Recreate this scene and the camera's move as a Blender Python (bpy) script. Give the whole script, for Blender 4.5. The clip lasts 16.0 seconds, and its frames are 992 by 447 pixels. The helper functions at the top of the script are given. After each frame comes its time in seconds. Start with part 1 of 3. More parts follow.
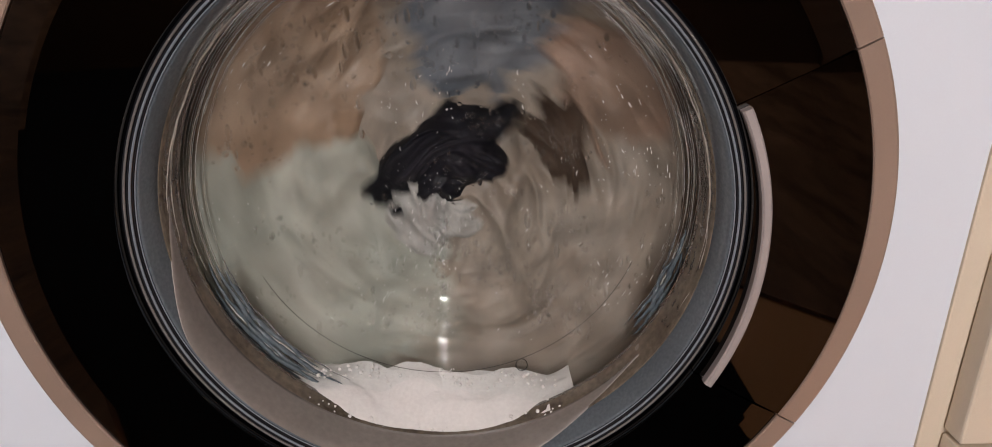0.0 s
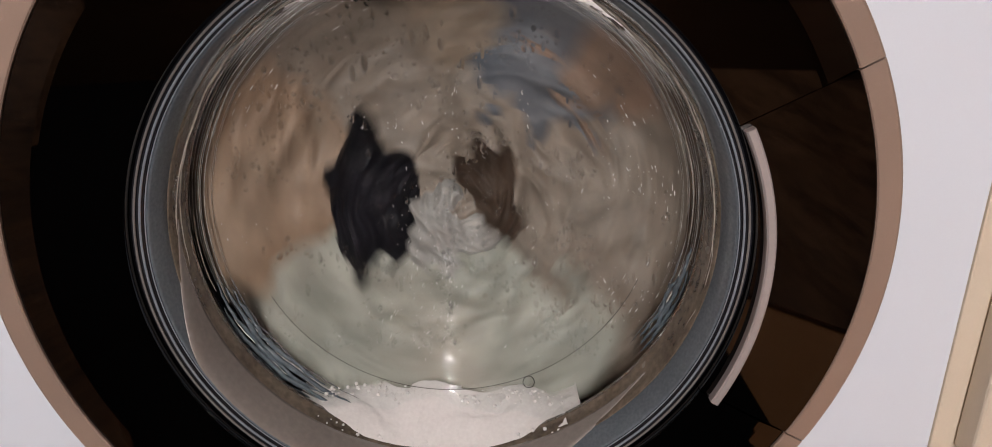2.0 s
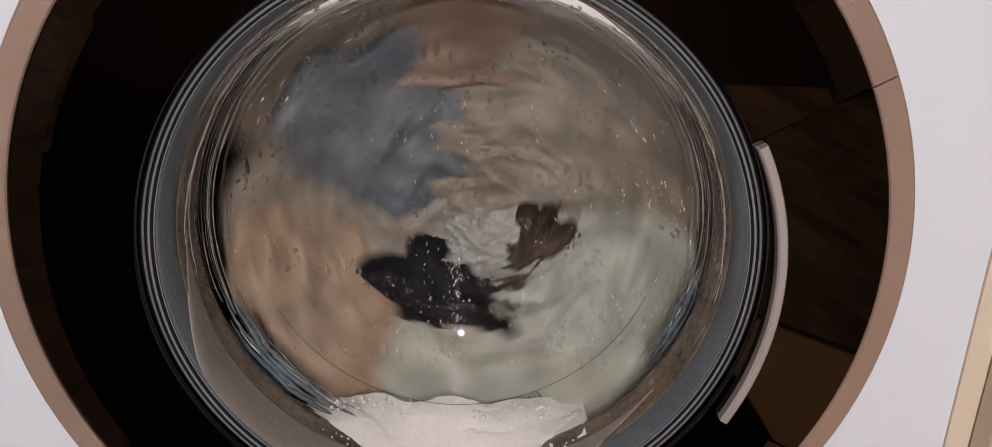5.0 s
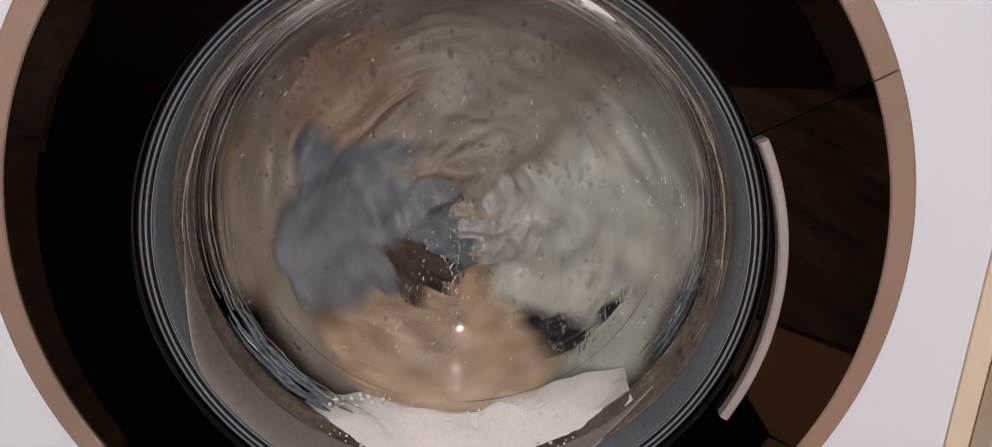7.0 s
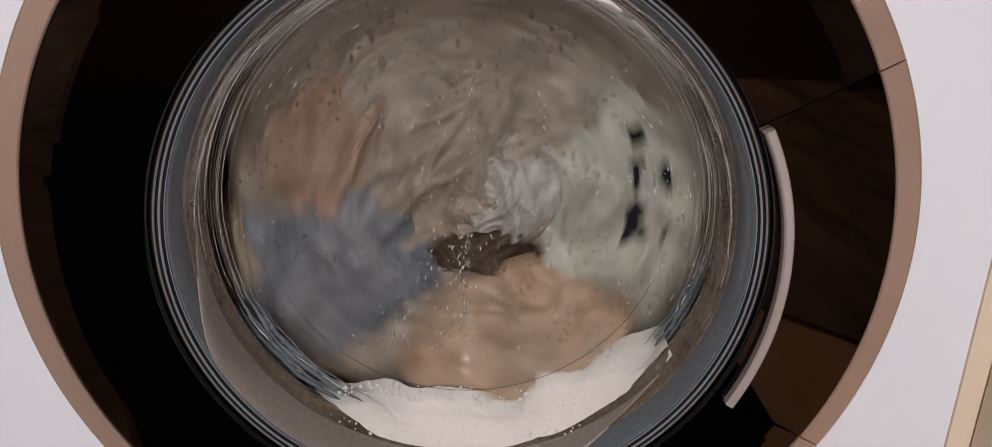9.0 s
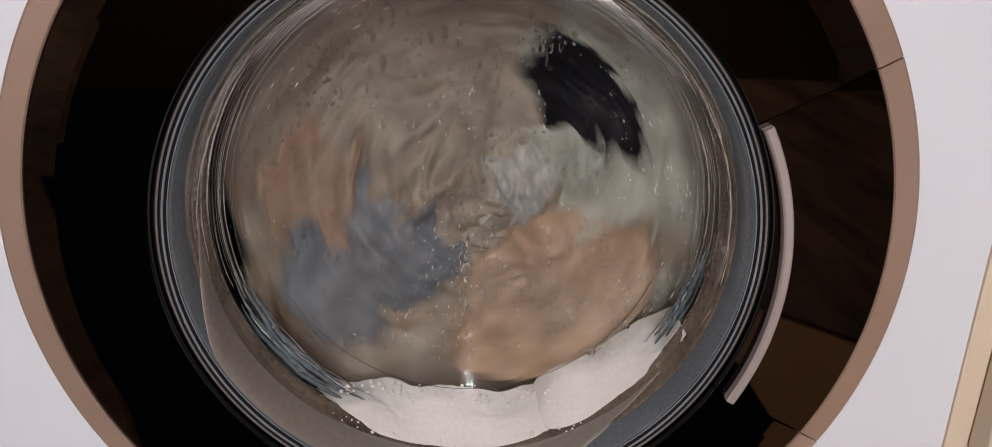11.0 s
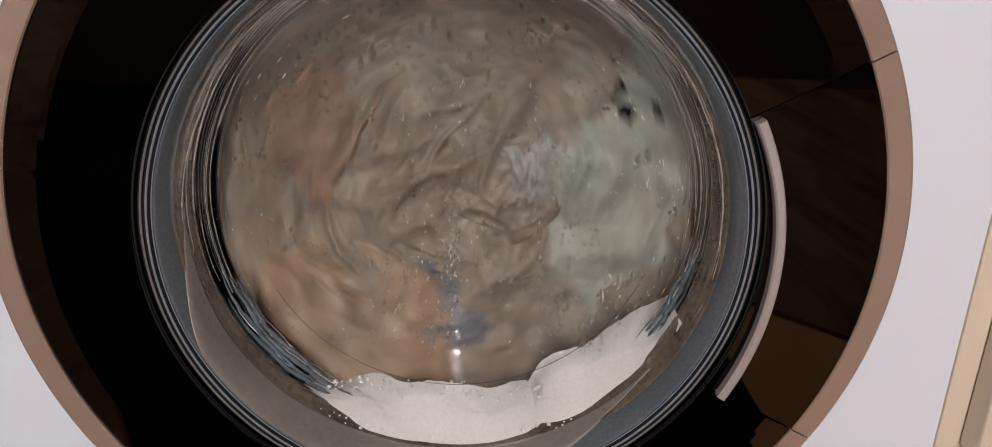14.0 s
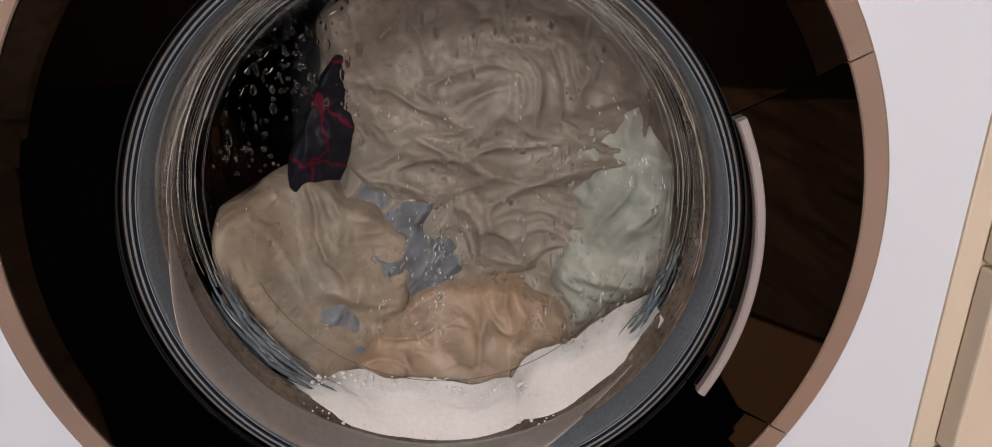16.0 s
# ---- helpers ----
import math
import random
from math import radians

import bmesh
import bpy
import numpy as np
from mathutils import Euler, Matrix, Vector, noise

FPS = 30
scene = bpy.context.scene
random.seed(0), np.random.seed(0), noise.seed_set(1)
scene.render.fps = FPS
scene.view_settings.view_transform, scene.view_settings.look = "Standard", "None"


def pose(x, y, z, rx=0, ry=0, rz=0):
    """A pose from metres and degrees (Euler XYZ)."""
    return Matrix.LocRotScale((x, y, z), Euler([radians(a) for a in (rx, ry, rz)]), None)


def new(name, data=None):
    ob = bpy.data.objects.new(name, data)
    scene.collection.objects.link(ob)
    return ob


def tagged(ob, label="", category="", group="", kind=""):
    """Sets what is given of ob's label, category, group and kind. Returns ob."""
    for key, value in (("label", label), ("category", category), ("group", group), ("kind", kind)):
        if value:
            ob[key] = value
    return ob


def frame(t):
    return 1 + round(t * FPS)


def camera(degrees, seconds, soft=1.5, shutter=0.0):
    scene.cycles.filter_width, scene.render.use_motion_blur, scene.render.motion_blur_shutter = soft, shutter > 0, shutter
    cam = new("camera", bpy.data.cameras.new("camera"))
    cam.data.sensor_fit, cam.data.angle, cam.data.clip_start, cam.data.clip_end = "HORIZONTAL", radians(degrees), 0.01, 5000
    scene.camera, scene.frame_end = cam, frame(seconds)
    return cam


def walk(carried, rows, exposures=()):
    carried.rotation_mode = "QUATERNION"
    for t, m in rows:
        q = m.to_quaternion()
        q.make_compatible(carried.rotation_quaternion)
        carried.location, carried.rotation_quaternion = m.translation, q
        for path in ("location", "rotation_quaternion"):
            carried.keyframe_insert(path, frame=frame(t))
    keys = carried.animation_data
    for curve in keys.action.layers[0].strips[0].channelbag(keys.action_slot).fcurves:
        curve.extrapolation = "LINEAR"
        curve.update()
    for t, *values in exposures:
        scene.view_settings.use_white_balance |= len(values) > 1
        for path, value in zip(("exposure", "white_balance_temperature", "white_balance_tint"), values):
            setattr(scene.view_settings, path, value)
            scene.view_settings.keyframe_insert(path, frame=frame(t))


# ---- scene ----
# ---------------------------------------------------------------- camera
ZC = 0.42          # height of the door's centre over the floor
PATH = [
    (0.0, 0.0179, -0.3792, 0.5733, -22.26, 0.26, -1.95),
    (0.5, 0.0196, -0.3784, 0.5749, -22.32, 0.49, -1.81),
    (1.0, 0.0201, -0.3794, 0.5760, -22.18, 0.73, -1.69),
    (1.5, 0.0203, -0.3793, 0.5807, -21.77, 0.98, -1.56),
    (2.0, 0.0199, -0.3794, 0.5801, -21.59, 0.87, -1.44),
    (2.5, 0.0194, -0.3806, 0.5798, -21.44, 0.76, -1.33),
    (3.0, 0.0186, -0.3825, 0.5811, -21.16, 0.69, -1.23),
    (3.5, 0.0125, -0.3823, 0.5823, -20.94, 0.53, -1.02),
    (4.0, 0.0134, -0.3786, 0.5821, -20.81, 0.43, -1.04),
    (6.5, 0.0164, -0.3776, 0.5764, -20.31, 0.30, -1.19),
    (7.0, 0.0155, -0.3775, 0.5758, -20.37, 0.27, -1.16),
    (7.5, 0.0147, -0.3793, 0.5753, -20.46, 0.33, -1.12),
    (8.0, 0.0128, -0.3824, 0.5761, -20.62, 0.40, -1.05),
    (8.5, 0.0123, -0.3828, 0.5762, -20.76, 0.45, -0.97),
    (9.0, 0.0133, -0.3816, 0.5760, -20.97, 0.42, -0.87),
    (11.5, 0.0105, -0.3848, 0.5752, -20.85, 0.55, -1.23),
    (12.0, 0.0104, -0.3849, 0.5764, -20.87, 0.46, -1.34),
    (12.5, 0.0119, -0.3835, 0.5755, -20.98, 0.38, -1.50),
    (13.0, 0.0123, -0.3825, 0.5730, -20.95, 0.35, -1.47),
    (13.5, 0.0135, -0.3811, 0.5727, -20.99, 0.22, -1.44),
    (14.0, 0.0138, -0.3806, 0.5715, -21.05, 0.17, -1.44),
    (14.5, 0.0176, -0.3800, 0.5715, -21.10, 0.24, -1.56),
    (15.0, 0.0171, -0.3829, 0.5706, -20.89, -0.00, -1.76),
    (15.5, 0.0157, -0.3847, 0.5692, -20.70, -0.28, -1.95),
    (16.0, 0.0157, -0.3863, 0.5665, -20.47, -0.63, -2.16),
]
cam = camera(67.8, 16.0, soft=0.9, shutter=0.65)
walk(cam, [(t, pose(x, y, z, 90 + p, r, w)) for t, x, y, z, p, r, w in PATH])
scene.view_settings.exposure = 0.0

# ---------------------------------------------------------------- light
world = bpy.data.worlds.new("room_light")
scene.world = world
world.use_nodes = True
wb = world.node_tree.nodes["Background"]
wb.inputs[0].default_value = (0.85, 0.88, 1.0, 1)
wb.inputs[1].default_value = 0.01


def lamp(name, kind, power, colour, m, size=0.1, size_y=None):
    d = bpy.data.lights.new(name, kind)
    d.energy, d.color = power, colour
    if kind == "AREA":
        d.shape, d.size, d.size_y = "RECTANGLE", size, size_y or size
    else:
        d.shadow_soft_size = size
    ob = new(name, d)
    ob.matrix_world = m
    return ob


BULBS = [(-0.05, -2.42, 0.45), (-0.04, -2.42, 0.72), (-0.05, -2.42, 1.00), (-0.03, -2.42, 1.28), (-0.05, -2.42, 1.56), (-0.04, -2.42, 1.84), (-0.05, -2.42, 2.12)]
for b in BULBS:
    lamp("bulb_light", "POINT", 25.5, (1.0, 0.95, 0.95), pose(*b), 0.016)

# ---------------------------------------------------------------- materials


def material(name):
    m = bpy.data.materials.new(name)
    m.use_nodes = True
    n = m.node_tree.nodes
    return m, n, m.node_tree.links, n["Principled BSDF"]


def surface(name, colour, rough=0.5, metal=0.0, grain=400.0, bump=0.0, vary=0.08, big=9.0, coat=0.0, spec=0.5, rough_vary=0.08, stretch=(1, 1, 1)):
    """Plain procedural surface: colour with variation at two scales, uneven roughness and fine relief."""
    m, n, l, p = material(name)
    co = n.new("ShaderNodeTexCoord")
    mp = n.new("ShaderNodeMapping")
    mp.inputs["Scale"].default_value = stretch
    l.new(co.outputs["Object"], mp.inputs[0])
    fine, wide = n.new("ShaderNodeTexNoise"), n.new("ShaderNodeTexNoise")
    fine.inputs["Scale"].default_value, wide.inputs["Scale"].default_value = grain, big
    fine.inputs["Detail"].default_value = wide.inputs["Detail"].default_value = 4
    for t in (fine, wide):
        l.new(mp.outputs[0], t.inputs["Vector"])
    add = n.new("ShaderNodeMath")
    add.operation = "ADD"
    l.new(fine.outputs[0], add.inputs[0]), l.new(wide.outputs[0], add.inputs[1])
    ramp = n.new("ShaderNodeMapRange")
    ramp.inputs[1].default_value, ramp.inputs[2].default_value = 0.6, 1.4
    ramp.inputs[3].default_value, ramp.inputs[4].default_value = 1 - vary, 1 + vary
    l.new(add.outputs[0], ramp.inputs[0])
    mul = n.new("ShaderNodeVectorMath")
    mul.operation = "SCALE"
    mul.inputs[0].default_value = colour
    l.new(ramp.outputs[0], mul.inputs["Scale"])
    l.new(mul.outputs[0], p.inputs["Base Color"])
    rr = n.new("ShaderNodeMapRange")
    rr.inputs[1].default_value, rr.inputs[2].default_value = 0.3, 0.7
    rr.inputs[3].default_value, rr.inputs[4].default_value = max(rough - rough_vary, 0.01), rough + rough_vary
    l.new(wide.outputs[0], rr.inputs[0]), l.new(rr.outputs[0], p.inputs["Roughness"])
    p.inputs["Metallic"].default_value = metal
    p.inputs["Specular IOR Level"].default_value = spec
    p.inputs["Coat Weight"].default_value = coat
    p.inputs["Coat Roughness"].default_value = 0.04
    if bump:
        bp = n.new("ShaderNodeBump")
        bp.inputs["Strength"].default_value, bp.inputs["Distance"].default_value = bump, 0.001
        l.new(fine.outputs[0], bp.inputs["Height"]), l.new(bp.outputs[0], p.inputs["Normal"])
    return m


def clear_glass(name, tint=(0.96, 0.98, 0.98), rough=0.02, wobble=0.0, gloss=1.0, scale=(30, 30, 30), ior=1.45):
    """Thin clear glass: lets the view through, with gloss by Fresnel and a slightly uneven skin."""
    m = bpy.data.materials.new(name)
    m.use_nodes = True
    n, l = m.node_tree.nodes, m.node_tree.links
    n.clear()
    out, mix = n.new("ShaderNodeOutputMaterial"), n.new("ShaderNodeMixShader")
    tr, gl, fr = n.new("ShaderNodeBsdfTransparent"), n.new("ShaderNodeBsdfGlossy"), n.new("ShaderNodeFresnel")
    tr.inputs[0].default_value = (*tint, 1)
    gl.inputs["Roughness"].default_value = rough
    gl.inputs[0].default_value = (gloss, gloss, gloss, 1)
    fr.inputs[0].default_value = ior
    if wobble:
        co, mp, no, bp = n.new("ShaderNodeTexCoord"), n.new("ShaderNodeMapping"), n.new("ShaderNodeTexNoise"), n.new("ShaderNodeBump")
        mp.inputs["Scale"].default_value = scale
        no.inputs["Scale"].default_value = 1
        bp.inputs["Strength"].default_value, bp.inputs["Distance"].default_value = wobble, 0.002
        l.new(co.outputs["Object"], mp.inputs[0]), l.new(mp.outputs[0], no.inputs["Vector"])
        l.new(no.outputs[0], bp.inputs["Height"])
        l.new(bp.outputs[0], gl.inputs["Normal"]), l.new(bp.outputs[0], fr.inputs["Normal"])
    l.new(fr.outputs[0], mix.inputs[0]), l.new(tr.outputs[0], mix.inputs[1]), l.new(gl.outputs[0], mix.inputs[2])
    l.new(mix.outputs[0], out.inputs[0])
    return m


def cloth(name, colour, second, amount=0.5, coat=0.12, spec=0.5, weave=900.0, rough=0.62, patch=14.0):
    """Soaked fabric: fine weave, blotches of a second tone, and a wet sheen."""
    m, n, l, p = material(name)
    co = n.new("ShaderNodeTexCoord")
    blot, fine = n.new("ShaderNodeTexNoise"), n.new("ShaderNodeTexNoise")
    blot.inputs["Scale"].default_value, blot.inputs["Detail"].default_value = patch, 3
    fine.inputs["Scale"].default_value, fine.inputs["Detail"].default_value = weave, 2
    for t in (blot, fine):
        l.new(co.outputs["Object"], t.inputs["Vector"])
    r = n.new("ShaderNodeMapRange")
    r.inputs[1].default_value, r.inputs[2].default_value = 0.38, 0.62
    r.inputs[3].default_value, r.inputs[4].default_value = 0, amount
    l.new(blot.outputs[0], r.inputs[0])
    mix = n.new("ShaderNodeMix")
    mix.data_type = "RGBA"
    mix.inputs[6].default_value, mix.inputs[7].default_value = (*colour, 1), (*second, 1)
    l.new(r.outputs[0], mix.inputs[0]), l.new(mix.outputs[2], p.inputs["Base Color"])
    bp = n.new("ShaderNodeBump")
    bp.inputs["Strength"].default_value, bp.inputs["Distance"].default_value = 0.25, 0.0006
    l.new(fine.outputs[0], bp.inputs["Height"])
    crease = n.new("ShaderNodeTexNoise")
    crease.inputs["Scale"].default_value, crease.inputs["Detail"].default_value, crease.inputs["Distortion"].default_value = 55, 6, 1.0
    crease.noise_type = "RIDGED_MULTIFRACTAL"
    l.new(co.outputs["Object"], crease.inputs["Vector"])
    cb = n.new("ShaderNodeBump")
    cb.inputs["Strength"].default_value, cb.inputs["Distance"].default_value = 0.9, 0.0026
    l.new(crease.outputs[0], cb.inputs["Height"]), l.new(bp.outputs[0], cb.inputs["Normal"])
    l.new(cb.outputs[0], p.inputs["Normal"])
    stain = n.new("ShaderNodeTexNoise")
    stain.inputs["Scale"].default_value, stain.inputs["Detail"].default_value = 48, 4
    l.new(co.outputs["Object"], stain.inputs["Vector"])
    tone = n.new("ShaderNodeMapRange")
    tone.inputs[1].default_value, tone.inputs[2].default_value, tone.inputs[3].default_value, tone.inputs[4].default_value = 0.3, 0.7, 0.62, 1.05
    l.new(stain.outputs[0], tone.inputs[0])
    dip = n.new("ShaderNodeVectorMath")
    dip.operation = "SCALE"
    l.new(mix.outputs[2], dip.inputs[0]), l.new(tone.outputs[0], dip.inputs["Scale"]), l.new(dip.outputs[0], p.inputs["Base Color"])
    p.inputs["Roughness"].default_value = rough
    p.inputs["Specular IOR Level"].default_value = spec
    p.inputs["Coat Weight"].default_value, p.inputs["Coat Roughness"].default_value = coat, 0.12
    l.new(cb.outputs[0], p.inputs["Coat Normal"])
    return m


M_WHITE = surface("white_enamel", (0.694, 0.750, 0.830), 0.38, vary=0.015, big=5, grain=900, bump=0.03)
M_ROSE = surface("rose_bronze_satin", (0.35, 0.255, 0.205), 0.40, metal=0.3, vary=0.04, big=12, grain=1500, bump=0.04)
M_BLACK = surface("black_gloss", (0.0004, 0.0003, 0.0003), 0.03, vary=0.1, rough_vary=0.01, spec=0.55)
M_SILVER = surface("brushed_silver", (0.44, 0.40, 0.395), 0.32, metal=0.35, vary=0.04, grain=1200, bump=0.05)
M_CHROME = surface("dark_chrome", (0.36, 0.38, 0.42), 0.13, metal=0.8, vary=0.05, rough_vary=0.04)
M_RIMBLACK = surface("rim_black", (0.02, 0.02, 0.024), 0.15, vary=0.1)
M_RUBBERDARK = surface("dark_rubber", (0.135, 0.098, 0.068), 0.3, vary=0.3, big=22, grain=500, bump=0.12)
M_LIP = surface("brown_rubber", (0.105, 0.085, 0.064), 0.2, vary=0.55, big=34, grain=260, bump=0.15, coat=0.5)
M_STEEL = surface("wet_steel", (0.30, 0.31, 0.33), 0.25, metal=1.0, vary=0.15, big=20, grain=300, bump=0.05)
M_STUD = surface("wet_bright_steel", (0.50, 0.51, 0.53), 0.16, metal=1.0, vary=0.1, big=20, grain=300)
M_GLASS = clear_glass("bowl_glass", wobble=0.10, scale=(70, 70, 70), rough=0.015, ior=1.22)
M_RIDGE = clear_glass("ridge_glass", (0.96, 0.95, 0.93), rough=0.3, ior=1.25)
M_DROP = bpy.data.materials.new("water_drop")
M_DROP.use_nodes = True
water = M_DROP.node_tree.nodes["Principled BSDF"]
water.inputs["Transmission Weight"].default_value, water.inputs["Roughness"].default_value, water.inputs["IOR"].default_value = 1.0, 0.02, 1.36
water.inputs["Coat Weight"].default_value, water.inputs["Coat Roughness"].default_value = 1.0, 0.16
M_BUBBLE = clear_glass("bubble_film", (0.97, 0.97, 0.97), rough=0.02, ior=1.14)
M_CREAM = surface("cream_lacquer", (0.65, 0.565, 0.45), 0.42, vary=0.03, big=6, grain=600, bump=0.04)
M_SEAM = surface("seam_line", (0.03, 0.025, 0.02), 0.5)
M_CEILING = surface("ceiling_plaster", (0.6, 0.58, 0.55), 0.8, vary=0.04)
M_WALL = surface("room_plaster", (0.045, 0.037, 0.033), 0.8, vary=0.05, big=3, grain=200, bump=0.1)
M_WOOD = surface("brown_wood", (0.085, 0.038, 0.015), 0.4, vary=0.35, big=3, grain=40, bump=0.1, stretch=(1, 1, 14))
M_MIRRORWOOD = surface("mirrored_dark_wood", (0.150, 0.070, 0.032), 0.45, vary=0.95, big=5, grain=48, bump=0.1, stretch=(1.6, 0.22, 1))
M_MIRRORDARK = surface("mirrored_dark", (0.004, 0.004, 0.0045), 0.9, spec=0.03)
M_GLINTLINE = surface("painted_highlight", (0.62, 0.62, 0.60), 0.15, vary=0.5, big=90, grain=300)
M_EDGEGLEAM = surface("pale_edge_gleam", (0.30, 0.27, 0.235), 0.2, vary=0.5, big=70, grain=300)
M_REFRACTDARK = surface("refracted_blue_grey", (0.085, 0.105, 0.12), 0.2, vary=0.4, big=60, grain=300, bump=0.3)
M_COLLAR = surface("blue_grey_collar", (0.094, 0.111, 0.127), 0.05, vary=0.25, big=14, grain=500)
M_SILL = surface("taupe_rubber", (0.180, 0.160, 0.146), 0.22, vary=0.16, big=18, grain=260, bump=0.05, coat=0.4)
M_RIMGREY = surface("rim_grey", (0.165, 0.155, 0.150), 0.16, vary=0.12, coat=0.4)
M_RIMBLUE = surface("rim_blue_grey", (0.20, 0.225, 0.26), 0.12, vary=0.1, coat=0.5)
M_FLOOR = surface("brown_floor", (0.55, 0.26, 0.10), 0.4, vary=0.08, big=4, grain=150, bump=0.05)
M_LAMP = surface("lamp_white", (0.8, 0.8, 0.78), 0.5, vary=0.02)
# pale colour of the painted glints on the glass
M_GLINTFLECK = surface("suds", (0.70, 0.69, 0.67), 0.2, vary=0.35, big=60, coat=0.6)
M_FOAM = surface("soap_foam", (0.61, 0.598, 0.585), 0.5, vary=0.10, big=30, grain=420, bump=0.15)
M_TAUPE = cloth("taupe_cloth", (0.232, 0.188, 0.148), (0.285, 0.246, 0.202), 0.8)
M_BEIGE = cloth("beige_cloth", (0.290, 0.222, 0.160), (0.250, 0.210, 0.165), 0.7)
M_GREEN = cloth("pale_green_cloth", (0.325, 0.338, 0.290), (0.365, 0.348, 0.295), 0.6)
M_ORANGE = cloth("tan_orange_cloth", (0.340, 0.228, 0.150), (0.300, 0.228, 0.168), 0.7)
M_BLUE = cloth("blue_grey_cloth", (0.098, 0.114, 0.136), (0.170, 0.175, 0.188), 0.8, coat=0.12)
M_NAVY = cloth("navy_black_cloth", (0.003, 0.003, 0.005), (0.012, 0.011, 0.016), 0.8, coat=0.08, spec=0.12)


def plaid(name):
    m = cloth(name, (0.006, 0.006, 0.011), (0.014, 0.013, 0.020), 0.6, coat=0.06, spec=0.15)
    n, l = m.node_tree.nodes, m.node_tree.links
    p = n["Principled BSDF"]
    base = p.inputs["Base Color"].links[0].from_socket
    co, sep = n.new("ShaderNodeTexCoord"), n.new("ShaderNodeSeparateXYZ")
    warp, push, shift = n.new("ShaderNodeTexNoise"), n.new("ShaderNodeVectorMath"), n.new("ShaderNodeVectorMath")
    warp.inputs["Scale"].default_value, warp.inputs["Detail"].default_value = 22, 3
    push.operation, push.inputs["Scale"].default_value = "SCALE", 0.09
    l.new(co.outputs["Object"], warp.inputs["Vector"]), l.new(warp.outputs["Color"], push.inputs[0])
    l.new(co.outputs["Object"], shift.inputs[0]), l.new(push.outputs[0], shift.inputs[1]), l.new(shift.outputs[0], sep.inputs[0])

    def stripes(axis, count, shift, width):
        a, b, c = n.new("ShaderNodeMath"), n.new("ShaderNodeMath"), n.new("ShaderNodeMath")
        a.operation, b.operation, c.operation = "MULTIPLY_ADD", "FRACT", "LESS_THAN"
        a.inputs[1].default_value, a.inputs[2].default_value, c.inputs[1].default_value = count, shift, width
        l.new(sep.outputs[axis], a.inputs[0]), l.new(a.outputs[0], b.inputs[0]), l.new(b.outputs[0], c.inputs[0])
        return c.outputs[0]

    def lay(under, mask, colour):
        x = n.new("ShaderNodeMix")
        x.data_type = "RGBA"
        x.inputs[7].default_value = (*colour, 1)
        l.new(under, x.inputs[6]), l.new(mask, x.inputs[0])
        return x.outputs[2]

    def both(u, v):
        x = n.new("ShaderNodeMath")
        x.operation = "MULTIPLY"
        l.new(u, x.inputs[0]), l.new(v, x.inputs[1])
        return x.outputs[0]
    red = lay(base, stripes(0, 26, 0.2, 0.07), (0.075, 0.005, 0.015))
    red = lay(red, stripes(2, 26, 0.1, 0.08), (0.08, 0.005, 0.015))
    out = lay(red, both(stripes(0, 13, 0.75, 0.14), stripes(2, 26, 0.55, 0.28)), (0.16, 0.16, 0.18))
    l.new(out, p.inputs["Base Color"])
    return m


M_PEACH = cloth("peach_cloth", (0.32, 0.205, 0.145), (0.24, 0.17, 0.125), 0.8)
M_BROWN = cloth("dark_brown_cloth", (0.034, 0.020, 0.013), (0.075, 0.050, 0.035), 0.8, coat=0.08, spec=0.2)
M_PLAID = plaid("plaid_cloth")
M_WHITECLOTH = cloth("off_white_cloth", (0.400, 0.385, 0.355), (0.330, 0.325, 0.310), 0.6)

# ---------------------------------------------------------------- building helpers


def mesh_of(name, bm, mat, smooth=True):
    me = bpy.data.meshes.new(name)
    bm.normal_update()
    bm.to_mesh(me)
    bm.free()
    me.materials.append(mat)
    if smooth:
        for f in me.polygons:
            f.use_smooth = True
    return me


def part(name, bm, mat, parent=None, label="", smooth=True):
    ob = new(name, mesh_of(name, bm, mat, smooth))
    if parent:
        ob.parent = parent
    if label:
        tagged(ob, label)
    return ob


def box(x0, x1, y0, y1, z0, z1, bevel=0.0, seg=2):
    bm = bmesh.new()
    bmesh.ops.create_cube(bm, size=1)
    for v in bm.verts:
        v.co = Vector(((x0 + x1) / 2 + v.co.x * (x1 - x0), (y0 + y1) / 2 + v.co.y * (y1 - y0), (z0 + z1) / 2 + v.co.z * (z1 - z0)))
    if bevel:
        bmesh.ops.bevel(bm, geom=bm.edges[:], offset=bevel, segments=seg, affect="EDGES", profile=0.5)
    return bm


def turned(profile, seg=128, a0=0.0, a1=360.0, closed=True, lift=0.0, wave=None):
    """A profile of (radius, depth) turned round the door's axis, from angle a0 to a1. closed: the profile is a loop."""
    bm = bmesh.new()
    full = abs(a1 - a0) >= 359.99
    steps = seg if full else seg + 1
    rows = []
    for i in range(steps):
        a = radians(a0 + (a1 - a0) * i / seg)
        row = []
        for k, (r, y) in enumerate(profile):
            if wave:
                r, y = wave(a, k, r, y)
            row.append(bm.verts.new((r * math.cos(a), y, r * math.sin(a) + lift)))
        rows.append(row)
    n = len(profile)
    for i in range(seg):
        A, B = rows[i], rows[(i + 1) % steps]
        for k in range(n if closed else n - 1):
            bm.faces.new((A[k], B[k], B[(k + 1) % n], A[(k + 1) % n]))
    if not full and closed:
        bm.faces.new(rows[0])
        bm.faces.new(rows[-1][::-1])
    bmesh.ops.recalc_face_normals(bm, faces=bm.faces[:])
    return bm


